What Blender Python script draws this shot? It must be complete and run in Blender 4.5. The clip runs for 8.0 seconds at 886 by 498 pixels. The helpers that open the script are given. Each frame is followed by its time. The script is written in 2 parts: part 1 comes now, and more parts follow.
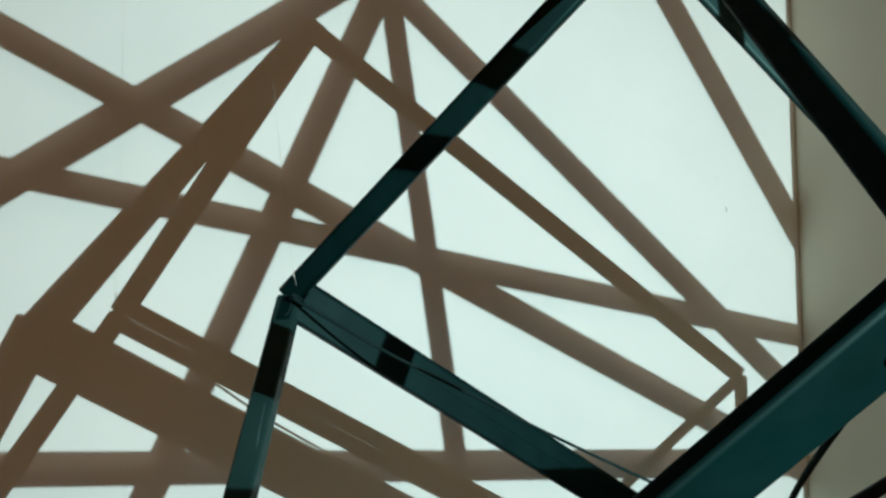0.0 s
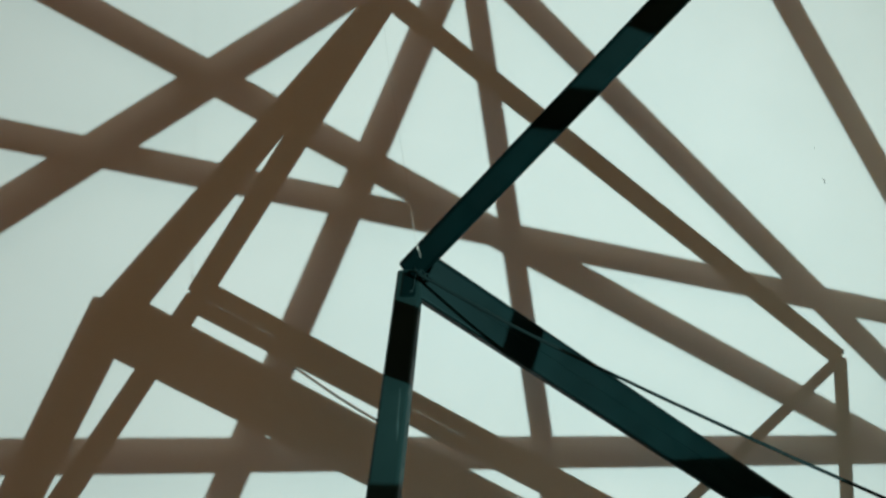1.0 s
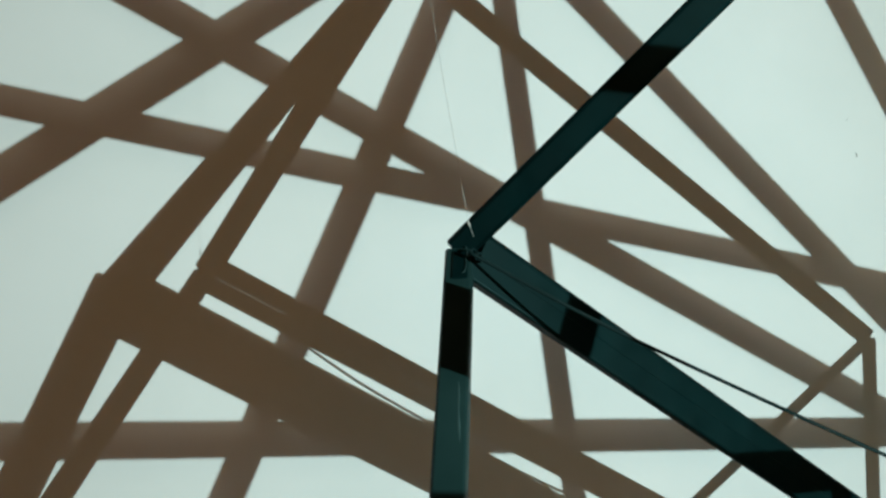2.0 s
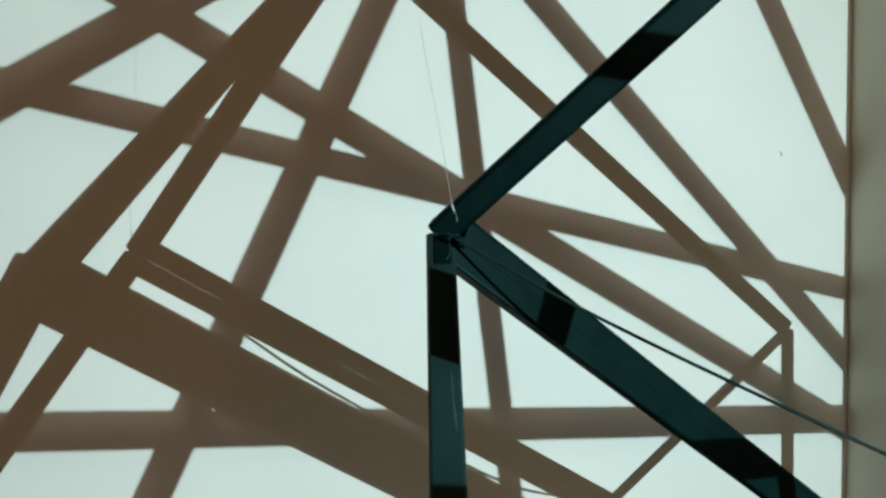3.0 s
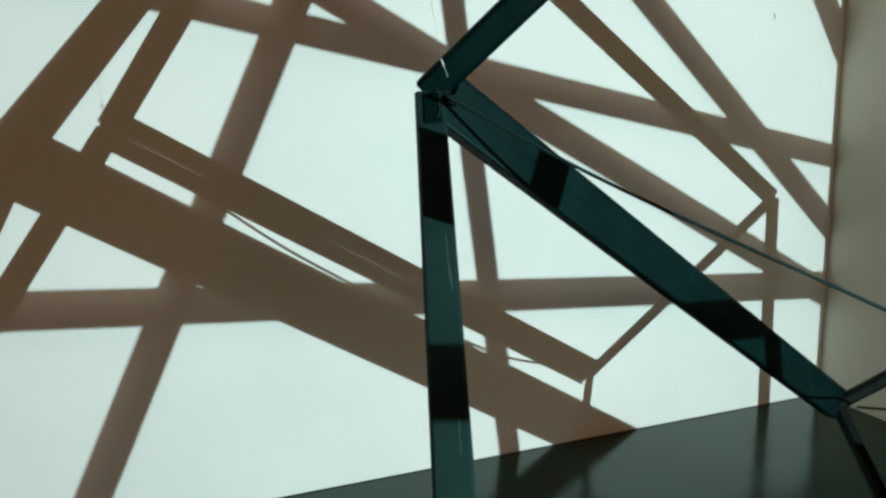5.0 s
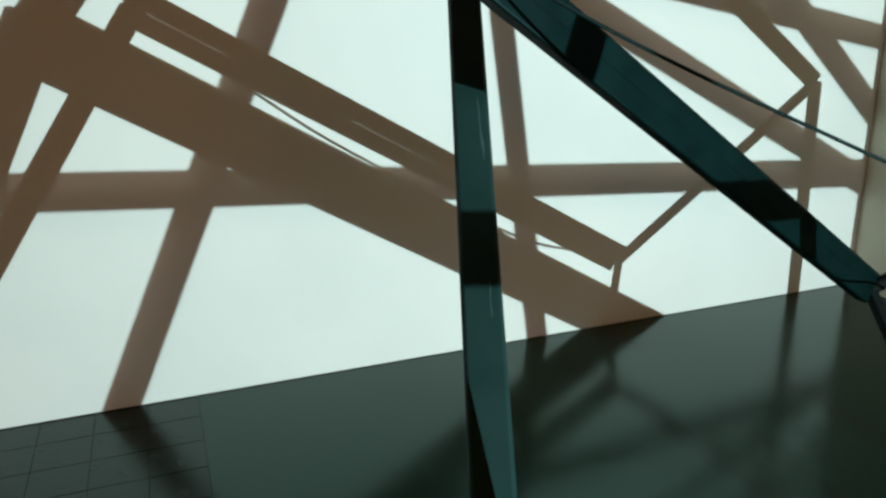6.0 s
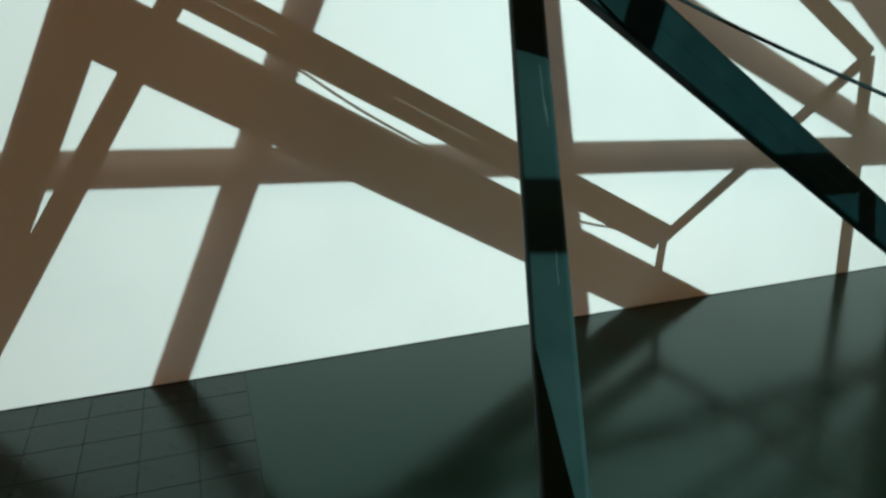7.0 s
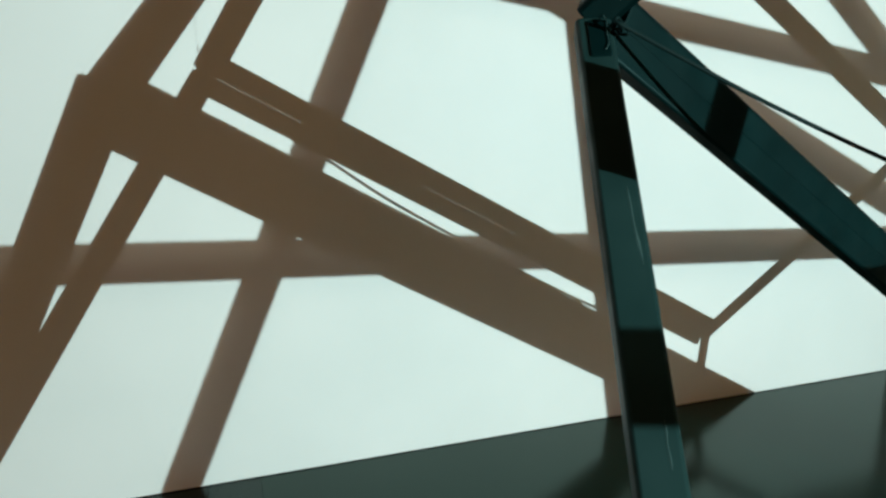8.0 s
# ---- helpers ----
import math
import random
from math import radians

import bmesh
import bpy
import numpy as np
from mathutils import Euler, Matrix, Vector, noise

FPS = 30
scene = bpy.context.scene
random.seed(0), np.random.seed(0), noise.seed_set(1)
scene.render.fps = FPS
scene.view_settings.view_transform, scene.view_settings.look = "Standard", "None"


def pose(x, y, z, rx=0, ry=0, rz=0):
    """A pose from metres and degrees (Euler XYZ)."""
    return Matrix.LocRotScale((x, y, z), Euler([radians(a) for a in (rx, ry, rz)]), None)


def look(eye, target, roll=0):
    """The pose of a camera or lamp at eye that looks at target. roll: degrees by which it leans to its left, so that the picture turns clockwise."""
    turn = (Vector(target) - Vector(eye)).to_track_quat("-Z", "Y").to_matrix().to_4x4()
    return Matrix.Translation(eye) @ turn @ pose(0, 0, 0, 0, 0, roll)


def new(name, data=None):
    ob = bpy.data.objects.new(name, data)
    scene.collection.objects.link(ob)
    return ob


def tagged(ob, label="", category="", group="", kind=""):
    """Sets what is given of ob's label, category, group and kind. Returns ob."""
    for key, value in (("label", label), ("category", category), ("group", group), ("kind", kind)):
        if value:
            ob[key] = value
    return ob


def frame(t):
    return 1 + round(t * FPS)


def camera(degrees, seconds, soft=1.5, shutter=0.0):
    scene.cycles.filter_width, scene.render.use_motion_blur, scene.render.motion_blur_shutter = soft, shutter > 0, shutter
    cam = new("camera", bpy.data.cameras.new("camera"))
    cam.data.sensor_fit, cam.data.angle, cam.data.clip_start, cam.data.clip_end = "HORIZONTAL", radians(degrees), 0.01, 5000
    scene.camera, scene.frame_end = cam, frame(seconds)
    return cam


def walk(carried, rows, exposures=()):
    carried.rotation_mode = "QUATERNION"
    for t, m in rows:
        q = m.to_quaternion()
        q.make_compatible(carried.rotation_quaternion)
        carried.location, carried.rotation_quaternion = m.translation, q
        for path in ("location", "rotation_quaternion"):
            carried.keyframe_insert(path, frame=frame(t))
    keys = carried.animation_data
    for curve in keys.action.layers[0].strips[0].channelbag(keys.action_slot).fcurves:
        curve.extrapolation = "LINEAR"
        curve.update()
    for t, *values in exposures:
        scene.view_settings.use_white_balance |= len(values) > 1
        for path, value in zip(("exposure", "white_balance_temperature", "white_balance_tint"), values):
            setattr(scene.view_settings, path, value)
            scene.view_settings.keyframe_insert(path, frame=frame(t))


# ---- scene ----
cam = camera(57.6, 8.0, soft=2.6)
PATH = [
    (0, (-2.937, -3.573, 1.594), (-2.391, -1.650, 1.665), -1.19),
    (0.3, (-3.044, -3.532, 1.583), (-2.470, -1.617, 1.639), -1.15),
    (0.5, (-3.073, -3.499, 1.578), (-2.519, -1.578, 1.624), -1.57),
    (0.7, (-3.089, -3.438, 1.570), (-2.576, -1.505, 1.608), -1.83),
    (1, (-3.094, -3.351, 1.575), (-2.635, -1.404, 1.609), -1.68),
    (1.2, (-3.097, -3.322, 1.580), (-2.654, -1.372, 1.605), -1.64),
    (2.3, (-3.210, -3.129, 1.589), (-2.682, -1.201, 1.540), -1.19),
    (2.5, (-3.235, -3.120, 1.591), (-2.661, -1.205, 1.535), -0.91),
    (3, (-3.288, -3.083, 1.580), (-2.593, -1.209, 1.517), -0.12),
    (3.5, (-3.284, -3.084, 1.582), (-2.491, -1.249, 1.498), 0.15),
    (4, (-3.263, -3.068, 1.570), (-2.414, -1.262, 1.428), -0.02),
    (4.5, (-3.280, -3.053, 1.559), (-2.461, -1.244, 1.320), -0.34),
    (5, (-3.287, -3.030, 1.541), (-2.562, -1.200, 1.185), -0.97),
    (5.2, (-3.283, -3.040, 1.531), (-2.584, -1.212, 1.118), -1.12),
    (6.3, (-3.292, -3.017, 1.486), (-2.685, -1.226, 0.837), -1.37),
    (6.5, (-3.296, -3.024, 1.477), (-2.708, -1.229, 0.818), -1.60),
    (7, (-3.327, -3.007, 1.481), (-2.778, -1.197, 0.833), -1.91),
    (7.5, (-3.324, -2.941, 1.493), (-2.807, -1.099, 0.910), -2.09),
    (8, (-3.338, -2.800, 1.526), (-2.798, -0.935, 1.043), -1.81),
]
walk(cam, [(t, look(eye, target, roll)) for t, eye, target, roll in PATH],
     exposures=[(0.0, -0.04), (0.5, -0.10), (1.0, -0.17), (2.5, -0.17), (3.0, -0.12), (3.5, -0.08), (4.0, -0.06), (5.0, -0.02), (6.5, 0.07), (8.0, 0.05)])

# ---- light ----
LAMP = Vector((-1.375, -5.953, 1.757))
world = bpy.data.worlds.new("world")
scene.world = world
world.use_nodes = True
world.node_tree.nodes["Background"].inputs[0].default_value = (1.0, 0.62, 0.38, 1)
world.node_tree.nodes["Background"].inputs[1].default_value = 0.06

# the lamp's bulb, an added warmer gleam just above for fringes, a faint bluish fill
for lamp_name, energy, color, radius, lift in (("spot_lamp", 1325, (0.742, 1.0, 0.978), 0.0013, Vector((0.0, 0.0, 0.0))),
                                               ("fringe_light", 82, (1.0, 0.88, 0.68), 0.0065, Vector((-0.0018, 0.0, 0.0112))),
                                               ("soft_fill", 50, (0.80, 0.88, 1.0), 0.045, Vector((0.0, -0.02, 0.0)))):
    beam = bpy.data.lights.new(lamp_name, "SPOT")
    beam.energy, beam.color, beam.shadow_soft_size = energy, color, radius
    beam.spot_size, beam.spot_blend = radians(96), 1.0
    new(lamp_name, beam).matrix_world = look(LAMP + lift, (-2.0, 0.0, 1.15))

# unseen warm fill, added at the rear to brown the wall's shadows
glow = bpy.data.lights.new("warm_fill", "AREA")
glow.shape, glow.size, glow.size_y = "RECTANGLE", 2.8, 1.5
glow.energy, glow.color = 53, (1.0, 0.47, 0.15)
new("warm_fill", glow).matrix_world = look((-3.8, -8.15, 1.75), (-3.8, 0, 1.75))


# ---- materials ----
def material(name):
    m = bpy.data.materials.new(name)
    m.use_nodes = True
    return m, m.node_tree.nodes, m.node_tree.links, m.node_tree.nodes["Principled BSDF"]


def ramp(nodes, links, src, stops):
    r = nodes.new("ShaderNodeValToRGB")
    els = r.color_ramp.elements
    while len(els) < len(stops):
        els.new(0.5)
    for e, (p, c) in zip(els, stops):
        e.position, e.color = p, (*c, 1)
    links.new(src, r.inputs[0])
    return r.outputs[0]


def texture(nodes, links, scale, detail=4, stretch=(1, 1, 1)):
    co, mp, tx = nodes.new("ShaderNodeTexCoord"), nodes.new("ShaderNodeMapping"), nodes.new("ShaderNodeTexNoise")
    mp.inputs["Scale"].default_value = stretch
    tx.inputs["Scale"].default_value, tx.inputs["Detail"].default_value = scale, detail
    links.new(co.outputs["Object"], mp.inputs[0])
    links.new(mp.outputs[0], tx.inputs[0])
    return tx.outputs[0]


def bump(nodes, links, bsdf, src, strength, distance):
    b = nodes.new("ShaderNodeBump")
    b.inputs["Strength"].default_value, b.inputs["Distance"].default_value = strength, distance
    links.new(src, b.inputs["Height"])
    links.new(b.outputs[0], bsdf.inputs["Normal"])


def surface(name, dark, light, scale, rough, fine=120, relief=0.1, depth=0.001, metal=0.0, gloss=0.5, tint=(1, 1, 1)):
    """A painted or solid surface: blotches between two colours, fine grain in relief, uneven gloss."""
    m, n, l, b = material(name)
    l.new(ramp(n, l, texture(n, l, scale), [(0.3, dark), (0.7, light)]), b.inputs["Base Color"])
    r0, r1 = rough
    l.new(ramp(n, l, texture(n, l, scale * 2.3), [(0.3, (r0,) * 3), (0.7, (r1,) * 3)]), b.inputs["Roughness"])
    bump(n, l, b, texture(n, l, fine), relief, depth)
    b.inputs["Specular IOR Level"].default_value = gloss
    b.inputs["Metallic"].default_value = metal
    b.inputs["Specular Tint"].default_value = (*tint, 1)
    return m


white_paint = surface("white_paint", (0.77, 0.79, 0.78), (0.82, 0.83, 0.82), 1.7, (0.75, 0.9), 160, 0.08)
beige_paint = surface("beige_paint", (0.66, 0.62, 0.505), (0.72, 0.675, 0.555), 1.3, (0.7, 0.85), 140, 0.1)
# dark brown of the unseen walls, picked to tint and hold down the bounce
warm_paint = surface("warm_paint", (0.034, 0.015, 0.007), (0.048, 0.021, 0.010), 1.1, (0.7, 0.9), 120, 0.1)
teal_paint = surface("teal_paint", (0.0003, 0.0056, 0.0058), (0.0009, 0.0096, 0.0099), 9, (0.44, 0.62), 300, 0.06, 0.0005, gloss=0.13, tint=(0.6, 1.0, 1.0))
# lighter, glossier copy of teal_paint for tubes that catch more lamp light
lit_teal = surface("lit_teal", (0.0070, 0.0230, 0.0222), (0.0125, 0.0340, 0.0328), 7, (0.42, 0.62), 260, 0.08, 0.0006, gloss=0.24, tint=(0.7, 1.0, 1.0))
# near-black copy of teal_paint, with the shade around W in its colour
shaded_teal = surface("shaded_teal", (0.0010, 0.0034, 0.0033), (0.0020, 0.0054, 0.0052), 12, (0.5, 0.7), 300, 0.06, 0.0005, gloss=0.15)
dark_tile = surface("dark_tile", (0.003, 0.0045, 0.004), (0.006, 0.009, 0.0075), 5, (0.17, 0.30), 90, 0.15, gloss=0.35, tint=(0.5, 1.0, 0.84))
dark_sheet = surface("dark_sheet", (0.0008, 0.0068, 0.0046), (0.0017, 0.0098, 0.0070), 2.5, (0.15, 0.21), 60, 0.05, gloss=0.37, tint=(0.42, 1.0, 0.78))
joint_grout = surface("joint_grout", (0.006, 0.007, 0.006), (0.012, 0.013, 0.012), 20, (0.8, 0.95))
cable_rubber = surface("cable_rubber", (0.0015, 0.011, 0.011), (0.004, 0.016, 0.016), 30, (0.6, 0.75), gloss=0.15)
bolt_steel = surface("bolt_steel", (0.03, 0.05, 0.05), (0.06, 0.08, 0.08), 60, (0.25, 0.4), metal=0.8)
pale_paint = surface("pale_paint", (0.018, 0.045, 0.045), (0.035, 0.070, 0.068), 60, (0.4, 0.6), gloss=0.3)
clear_line = surface("clear_line", (0.6, 0.62, 0.58), (0.7, 0.72, 0.68), 30, (0.2, 0.3))


# ---- mesh helpers ----
def mesh_object(name, bm, mat, parent=None, label=""):
    me = bpy.data.meshes.new(name)
    bm.to_mesh(me)
    bm.free()
    me.materials.append(mat)
    ob = new(name, me)
    if parent:
        ob.parent = parent
    if label:
        ob["label"] = label
    return ob


def part(name, bm, mat, parent, label=""):
    return mesh_object(name, bm, mat, parent, label)


def box_bm(x0, x1, y0, y1, z0, z1, bevel=0.0):
    bm = bmesh.new()
    bmesh.ops.create_cube(bm, size=1, matrix=Matrix.LocRotScale(((x0 + x1) / 2, (y0 + y1) / 2, (z0 + z1) / 2), None, (x1 - x0, y1 - y0, z1 - z0)))
    if bevel:
        bmesh.ops.bevel(bm, geom=bm.edges[:], offset=bevel, segments=2, affect="EDGES", profile=0.5)
    return bm


def tube_bm(a, b, width, depth=None, up=(0, 0, 1), radius=0.005, taper=1.0, soft_side=0, soft=0.015):
    """A square steel tube from a to b with rounded long edges and closed ends."""
    a, b = Vector(a), Vector(b)
    along = (b - a).normalized()
    if abs(along.dot(Vector(up).normalized())) > 0.995:
        up = (0, 1, 0)
    side = along.cross(Vector(up)).normalized()
    top = side.cross(along)
    w, d = width / 2, (depth or width) / 2
    bm = bmesh.new()
    outline = []
    for sx, sy, start in ((1, 1, 0), (-1, 1, 90), (-1, -1, 180), (1, -1, 270)):
        r = radius if not soft_side else (soft if sx == soft_side else 0.0002)
        for i in range(4):
            t = radians(start + 30 * i)
            outline.append((sx * (w - r) + r * math.cos(t), sy * (d - r) + r * math.sin(t)))
    rings = []
    for p, s, k in ((a, 0.93, 1), (a + along * 0.003, 1, 1), (b - along * 0.003, 1, taper), (b, 0.93, taper)):
        rings.append([bm.verts.new(p + side * x * s + top * y * s * k) for x, y in outline])
    n = len(outline)
    for r, q in zip(rings, rings[1:]):
        for i in range(n):
            f = bm.faces.new((r[i], r[(i + 1) % n], q[(i + 1) % n], q[i]))
            f.smooth = i % 4 != 3
    bm.faces.new(rings[0][::-1])
    bm.faces.new(rings[-1])
    bmesh.ops.recalc_face_normals(bm, faces=bm.faces)
    return bm


def cable_bm(points, radius, sides=8):
    """A round cable through the points, smoothed."""
    pts = [Vector(p) for p in points]
    fine = []
    for i in range(len(pts) - 1):
        p0, p1, p2, p3 = pts[max(i - 1, 0)], pts[i], pts[i + 1], pts[min(i + 2, len(pts) - 1)]
        for k in range(10):
            t = k / 10
            fine.append(0.5 * (2 * p1 + (p2 - p0) * t + (2 * p0 - 5 * p1 + 4 * p2 - p3) * t * t + (3 * p1 - p0 - 3 * p2 + p3) * t ** 3))
    fine.append(pts[-1])
    bm = bmesh.new()
    rings = []
    for i, p in enumerate(fine):
        d = (fine[min(i + 1, len(fine) - 1)] - fine[max(i - 1, 0)]).normalized()
        s = d.cross(Vector((0.31, 0.17, 0.93))).normalized()
        t = d.cross(s)
        rings.append([bm.verts.new(p + radius * (s * math.cos(2 * math.pi * k / sides) + t * math.sin(2 * math.pi * k / sides))) for k in range(sides)])
    for r, q in zip(rings, rings[1:]):
        for k in range(sides):
            bm.faces.new((r[k], r[(k + 1) % sides], q[(k + 1) % sides], q[k])).smooth = True
    bm.faces.new(rings[0][::-1])
    bm.faces.new(rings[-1])
    return bm


def thing(name, at, label, category, group=""):
    ob = new(name)
    ob.location = at
    return tagged(ob, label, category, group)


def put(ob, parent):
    """Hang a mesh built in world places under its thing."""
    ob.parent = parent
    ob.matrix_parent_inverse = Matrix.Translation(-parent.location)
    return ob


def structure(name, bm, mat, label):
    return tagged(mesh_object(name, bm, mat), label, name.split("_")[0], kind="structure")


# ---- the room ----
WEST, REAR, TOP = -6.5, -8.2, 3.5
EAST = 0.03
structure("wall_north", box_bm(WEST - 0.2, EAST + 0.2, 0.0, 0.2, -0.2, TOP), white_paint, "white painted wall crossed by tube shadows")
structure("wall_east", box_bm(EAST, EAST + 0.2, REAR, 0.0, -0.2, TOP), beige_paint, "beige painted side wall in shade")
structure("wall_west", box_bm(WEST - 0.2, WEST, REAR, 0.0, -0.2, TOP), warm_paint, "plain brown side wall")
# the rear opening is made up, to hold the warm fill
south = box_bm(WEST - 0.2, EAST + 0.2, REAR - 0.2, REAR, -0.2, 1.0)
for x0, x1, z0, z1 in ((WEST - 0.2, EAST + 0.2, 2.5, TOP), (WEST - 0.2, -5.2, 1.0, 2.5), (-2.4, EAST + 0.2, 1.0, 2.5)):
    bmesh.ops.create_cube(south, size=1, matrix=Matrix.LocRotScale(((x0 + x1) / 2, REAR - 0.1, (z0 + z1) / 2), None, (x1 - x0, 0.2, z1 - z0)))
structure("wall_south", south, warm_paint, "plain brown rear wall with an opening for the added warm fill")
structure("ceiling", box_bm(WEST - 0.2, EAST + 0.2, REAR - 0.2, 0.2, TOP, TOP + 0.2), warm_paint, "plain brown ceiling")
# unseen blocker, its edge set so lamp light stops at the wall corner
structure("wall_partition", box_bm(-1.0394, EAST, -4.62, -4.5, 0.0, TOP), warm_paint, "unseen short brown blocker added to keep the lamp off the side wall")
floor = structure("floor", box_bm(WEST, EAST, REAR, 0.0, -0.2, -0.004), joint_grout, "dark floor of square tiles beside a glossy sheet")
# dark strip that draws in the shadow gap where wall meets floor
structure("baseboard", box_bm(WEST, EAST, -0.003, 0.0, 0.0, 0.003), joint_grout, "thin dark strip standing for the shadow gap along the wall foot")
SHEET = -3.262
part("sheet", box_bm(SHEET, EAST, -5.6, -0.004, -0.004, 0.0), dark_sheet, floor, "smooth dark green glossy floor sheet")

# ---- the tube sculpture ----
V = Vector((-2.772, -1.71, 1.565))
T = Vector((-2.08, -2.32, 2.345))
W = Vector((-1.374, -1.35, 0.643))
Q = Vector((-0.679, -1.885, 1.280))
CROWN = Vector((-2.0957, -2.0866, 2.3617))
N = Vector((-2.440, -3.136, 1.594))
sculpture = thing("tube_sculpture", (-2.2, -2.2, 0), "dark teal square steel tube sculpture of angular open frames", "sculpture")


def limb(a, b, width=0.052, up=(0, 0, 1), parent=sculpture, name="strut", depth=None, taper=1.0, soft_side=0, soft=0.015, radius=0.005, paint=teal_paint):
    return put(mesh_object(name, tube_bm(a, b, width, depth, up, radius, taper=taper, soft_side=soft_side, soft=soft), paint), parent)


limb(V + Vector((0.0045, 0.0515, -0.004)), T + Vector((0.0040, 0.0360, 0.004)), 0.055, up=(0.35, 0.93, 0.1), depth=0.052, radius=0.009)
LEG_TOP, LEG_FOOT = Vector((-2.7700, -1.6727, 1.549)), Vector((-3.335, -3.343, 0.0))
limb(LEG_TOP, LEG_FOOT, 0.053, up=(0.241, 0.613, -0.749), depth=0.040, name="leg", radius=0.006, paint=lit_teal)
reach_c = (W - V).normalized()
side_c = Vector((0.5026, 0.2014, 0.841))
for lift, inset, breadth, edge, soft, end in ((0.0258, 0.030, 0.0512, 1, 0.013, 0.006), (-0.0240, 0.018, 0.0474, -1, 0.005, -0.016)):
    limb(V + Vector((0.0, 0.004, -0.003)) + side_c * lift + reach_c * inset, W + side_c * lift + reach_c * end, breadth, up=(-0.313, 0.948, -0.04), depth=0.036, soft_side=edge, soft=soft)
# added fillers closing most of the paired tubes' gap, to break the light slit
for f0, f1 in ((0.16, 0.36), (0.62, 0.96)):
    limb(V.lerp(W, f0) + Vector((0.0, 0.004, -0.003)), V.lerp(W, f1) + Vector((0.0, 0.004, -0.003)), 0.003, up=(-0.313, 0.948, -0.04), depth=0.030, radius=0.001, name="gap_filler")
limb(W, Q, 0.032, depth=0.039, radius=0.010, paint=shaded_teal)
limb(CROWN, Q, 0.019, depth=0.062, radius=0.008, paint=lit_teal)
limb(T, CROWN, 0.05)
limb(Q, (-0.660, Q.y, 0), 0.047, name="leg")
limb(W, (-1.47, -2.0, 0.0), 0.03, name="leg", paint=shaded_teal)
limb(N + (N - Vector((-2.13, -2.24, 2.318))).normalized() * 0.02, (-2.13, -2.24, 2.318), 0.032, up=(0.8, 1.04, 0.5), depth=0.071, taper=0.72)
limb(N + Vector((0.008, -0.019, 0.015)), (-3.656, -1.95, 0.0), 0.079, up=(-0.015, -0.811, -0.585), depth=0.021, name="leg")
limb(N + Vector((0.010, -0.026, 0.001)), N + Vector((-0.012, 0.031, -0.002)), 0.05, name="joint_block")
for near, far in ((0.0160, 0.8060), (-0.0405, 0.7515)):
    limb(N + Vector((-0.0105, -0.006, near + 0.006)), (-1.1805, -2.985, far), 0.043, depth=0.0625, paint=lit_teal)
limb((-1.18, -2.98, 0.84), (-1.18, -2.98, 0.0), 0.05, name="leg")

# power cable tied to the joint, hanging across the frame
cable = thing("power_cable", (-2.77, -1.75, 1.5), "thin dark rubber cable strung from the joint across the frame", "cable")
put(mesh_object("cord", cable_bm([(-2.772, -1.745, 1.556), (-2.60, -1.835, 1.447), (-2.434, -1.918, 1.354), (-2.20, -2.067, 1.227), (-1.73, -2.26, 0.991), (-1.535, -2.20, 0.90), (-1.39, -1.85, 0.785), (-1.350, -1.40, 0.648)], 0.0033), cable_rubber), cable)

tie = thing("slack_cable", (-2.438, -3.10, 1.570), "thin dark rubber cable slung between a joint and the frame", "cable")
put(mesh_object("cord", cable_bm([(-2.438, -3.10, 1.570), (-2.358, -2.952, 1.478), (-2.189, -2.641, 1.286), (-1.985, -2.33, 1.075), (-1.735, -2.262, 0.992)], 0.0045), cable_rubber), tie)

thread = thing("hanging_thread", (-2.757, -1.735, 1.585), "thin clear nylon thread tied to the joint", "thread")
put(mesh_object("line", cable_bm([(-2.7597, -1.7358, 1.584), (-2.7635, -1.7268, 1.603), (-2.7659, -1.7212, 1.615), (-2.772, -1.700, 1.700), (-2.80, -1.55, 2.2), (-2.86, -1.30, 3.5)], 0.0003, 5), clear_line), thread)

# fixing plate with bolts on the leg's head, and the knotted ties that hold the cable
down = (LEG_FOOT - LEG_TOP).normalized()
across = down.cross(Vector((0.241, 0.613, -0.749))).normalized()
out = down.cross(across)
front = LEG_TOP + out * 0.0215 + across * 0.004
plate = put(mesh_object("fixing_plate", tube_bm(front + down * 0.012, front + down * 0.085, 0.030, 0.004, up=out, radius=0.0015), teal_paint), sculpture)
plate["label"] = "small flat steel plate"
for k in (0.026, 0.050, 0.072):
    bm = bmesh.new()
    bmesh.ops.create_cone(bm, cap_ends=True, segments=8, radius1=0.0022, radius2=0.0016, depth=0.003, matrix=Matrix.Translation(front + out * 0.003 + down * k - across * 0.004) @ out.to_track_quat("Z", "Y").to_matrix().to_4x4())
    fixed = mesh_object("bolt", bm, bolt_steel)
    fixed.parent = plate
    fixed.matrix_parent_inverse = plate.matrix_parent_inverse
# a loose end of thin wire over the plate
wire = [front + out * 0.0045 + down * k + across * x for k, x in ((0.004, 0.010), (0.020, 0.013), (0.040, 0.0115), (0.060, 0.012), (0.072, 0.009), (0.077, 0.005))]
put(mesh_object("wire_end", cable_bm(wire, 0.0008, 6), pale_paint), sculpture)["label"] = "pale loose end of thin wire"


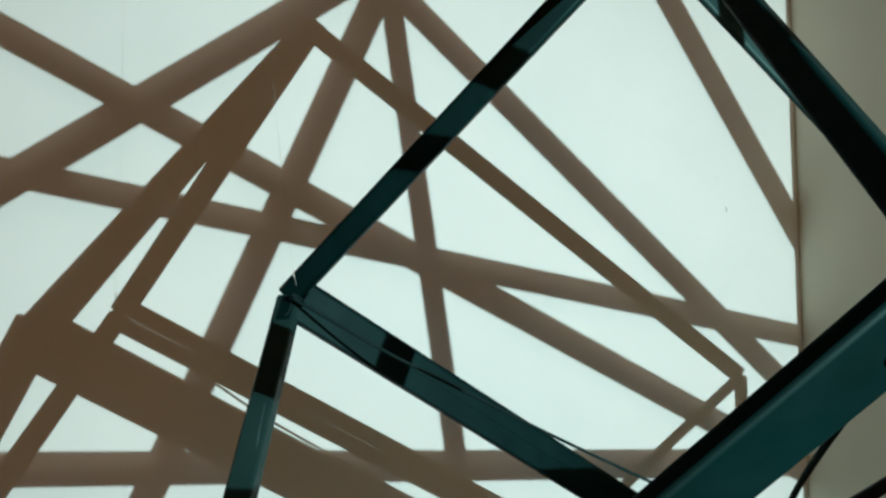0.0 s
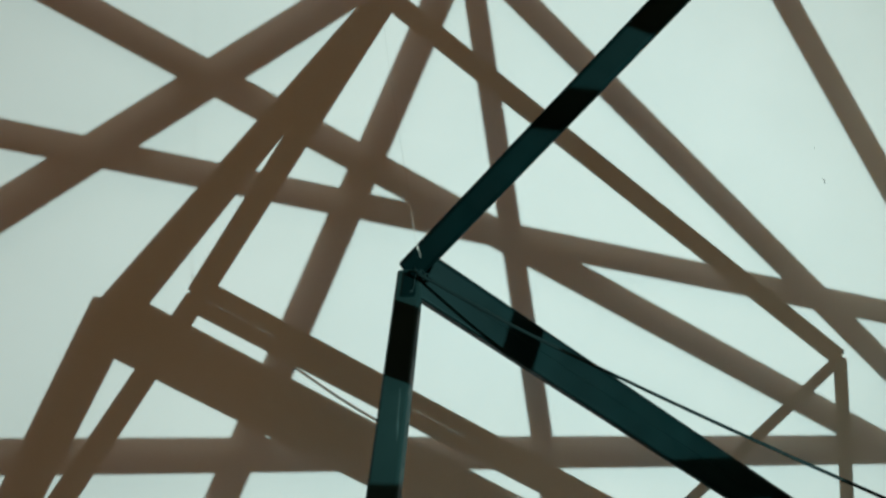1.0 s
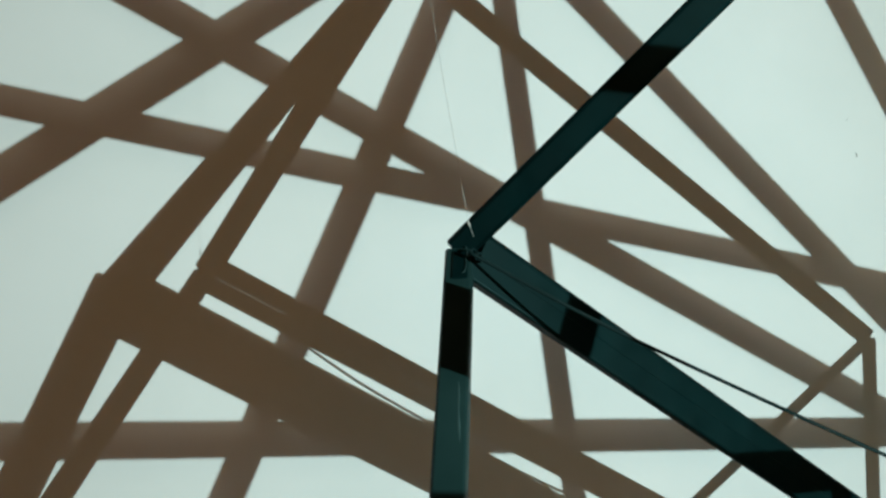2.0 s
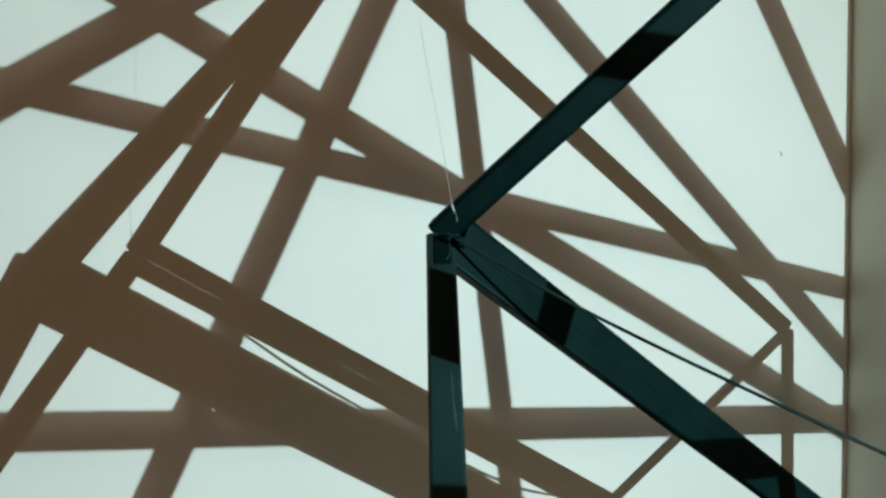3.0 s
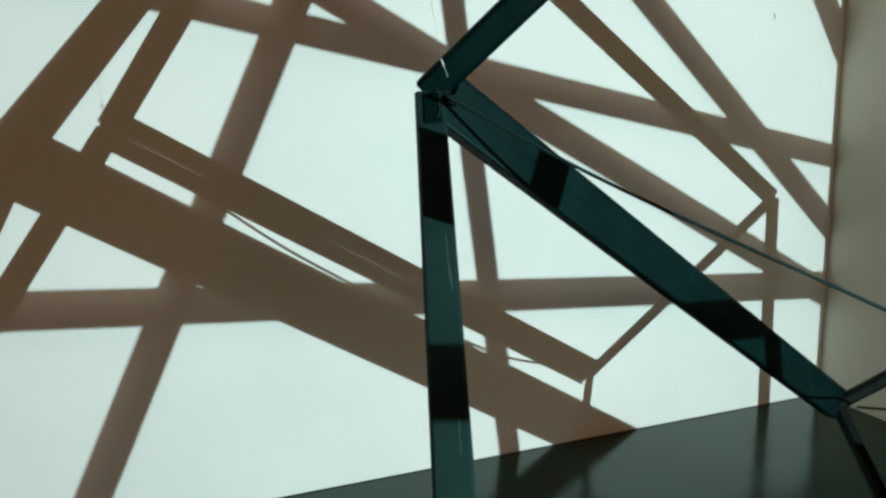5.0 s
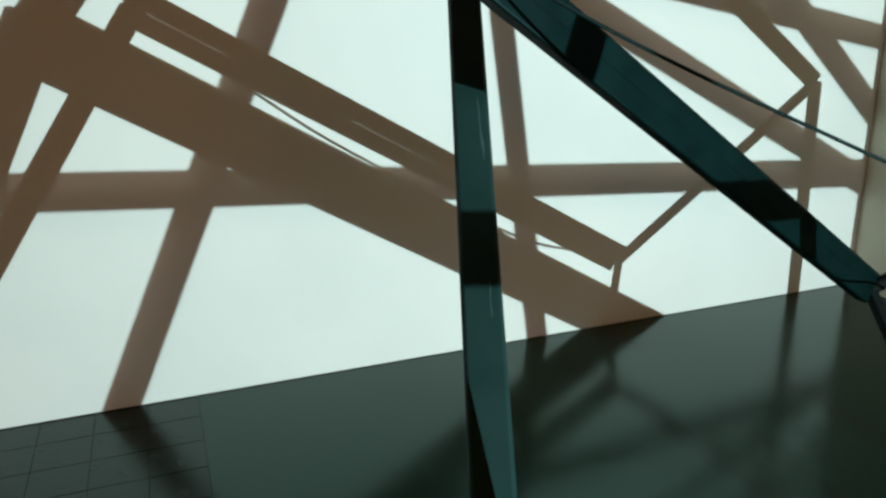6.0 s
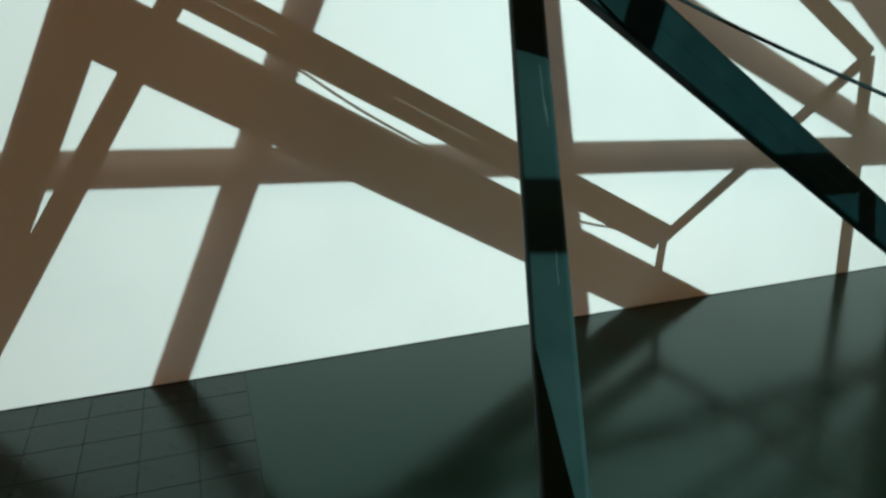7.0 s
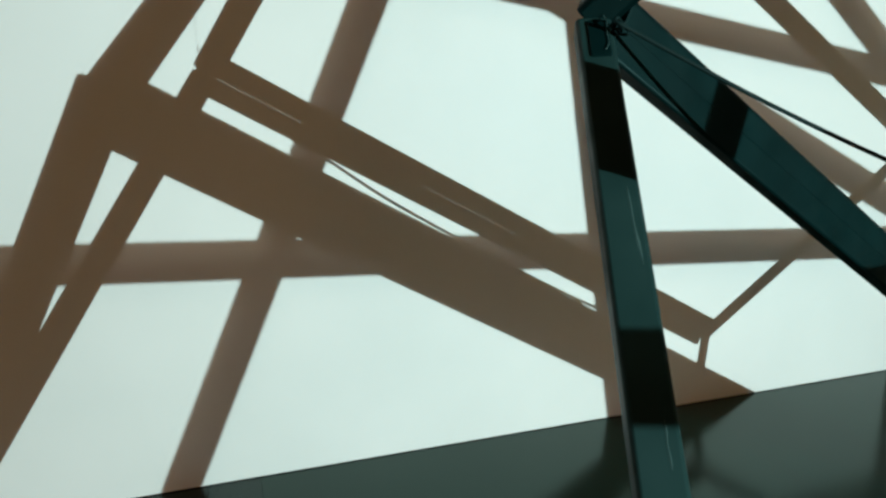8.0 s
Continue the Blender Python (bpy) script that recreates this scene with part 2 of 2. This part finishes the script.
def streak_bm(start, end, offset0, offset1, breadth):
    """A thin pointed pale streak laid on the leg's front face."""
    bm = bmesh.new()
    rows = []
    for i in range(9):
        f = i / 8
        c = LEG_TOP + out * 0.0203 + down * (start + (end - start) * f) + across * (offset0 + (offset1 - offset0) * f + 0.0006 * math.sin(9 * f))
        w = breadth * math.sin(math.pi * (0.06 + 0.88 * f)) * (0.7 + 0.3 * math.cos(7 * f))
        rows.append([bm.verts.new(c + across * x * w / 2 + out * h) for x, h in ((-1, -0.0005), (0, 0.0002), (1, -0.0005))])
    for r, q in zip(rows, rows[1:]):
        for k in range(2):
            bm.faces.new((r[k], r[k + 1], q[k + 1], q[k]))
    bmesh.ops.recalc_face_normals(bm, faces=bm.faces)
    return bm


for streak in ((0.322, 0.436, 0.0095, 0.0146, 0.0085), (0.628, 0.680, 0.0106, 0.0106, 0.006)):
    put(mesh_object("pale_streak", streak_bm(*streak), pale_paint), sculpture)["label"] = "pale streak along the leg's front face"
for k in range(2):
    c = V + Vector((0.012 + 0.010 * k, -0.022, -0.012 - 0.008 * k))
    ring = [c + Vector((0.008 * math.cos(a), 0.005 * math.sin(2 * a + k), 0.008 * math.sin(a))) for a in (i * math.pi / 4 for i in range(9))]
    put(mesh_object("cable_tie", cable_bm(ring, 0.0022, 6), cable_rubber), cable)
bm = cable_bm([(-2.7635, -1.7268, 1.603), (-2.7659, -1.7212, 1.615)], 0.0012, 8)
put(mesh_object("crimp_sleeve", bm, clear_line), thread)

# marks on the white wall
for x, z, r in ((-0.407, 1.913, 0.011), (-0.455, 2.075, 0.004)):
    bm = cable_bm([(x - r * 0.45, -0.0004, z + r), (x, -0.0008, z + r * 0.2), (x + r * 0.1, -0.0004, z - r)], r * 0.16, 6)
    tagged(mesh_object("paint_chip", bm, joint_grout), "tiny dark scuff on the white wall paint", "scuff")

# ---- unseen rods added to cast the wall's crossing shadows, behind the camera's way ----
rear = thing("tube_sculpture", (-1.4, -5.06, 0), "unseen slim dark steel rod frame of crossing bars, added before the lamp to cast shadows", "sculpture")


def shade_bar(x0, z0, x1, z1, breadth, reach):
    """A bar whose shadow runs from (x0, z0) to (x1, z1) on the white wall."""
    a, b = (LAMP + (Vector((x, 0, z)) - LAMP) * reach for x, z in ((x0, z0), (x1, z1)))
    limb(a, b, breadth * reach, up=(0, 1, 0), parent=rear, radius=0.002)


shade_bar(-4.6, 3.097, 0.3, 0.390, 0.122, 0.150)
shade_bar(-4.6, 1.435, -2.155, 3.070, 0.122, 0.153)
shade_bar(-4.6, 2.241, 0.3, 1.188, 0.113, 0.147)
shade_bar(-2.158, 3.0, -8.148, -9.96, 0.113, 0.150)
shade_bar(-2.162, 3.0, -0.523, -9.96, 0.094, 0.150)
shade_bar(-2.2, 2.991, 0.3, 0.635, 0.119, 0.153)
shade_bar(-0.95, 3.383, 0.25, 1.418, 0.117, 0.147)
shade_bar(-4.6, 0.934, 0.3, 0.571, 0.125, 0.147)

# ---- floor tiles, last ----
STEP_X, STEP_Y = 0.188, 0.181
tile_bm = box_bm(-STEP_X / 2 + 0.0010, STEP_X / 2 - 0.0010, -STEP_Y / 2 + 0.0018, STEP_Y / 2 - 0.0018, -0.004, 0.0)
tile_mesh = bpy.data.meshes.new("tile")
tile_bm.to_mesh(tile_mesh)
tile_bm.free()
tile_mesh.materials.append(dark_tile)
for i in range(17):
    for j in range(17):
        ob = new("tile", tile_mesh)
        ob.parent = floor
        ob.location = (SHEET - STEP_X * (i + 0.5), 0.012 - STEP_Y * (j + 0.5), random.uniform(-0.0006, 0.0))
        ob.rotation_euler = (random.gauss(0, 0.0022), random.gauss(0, 0.0022), random.gauss(0, 0.002))
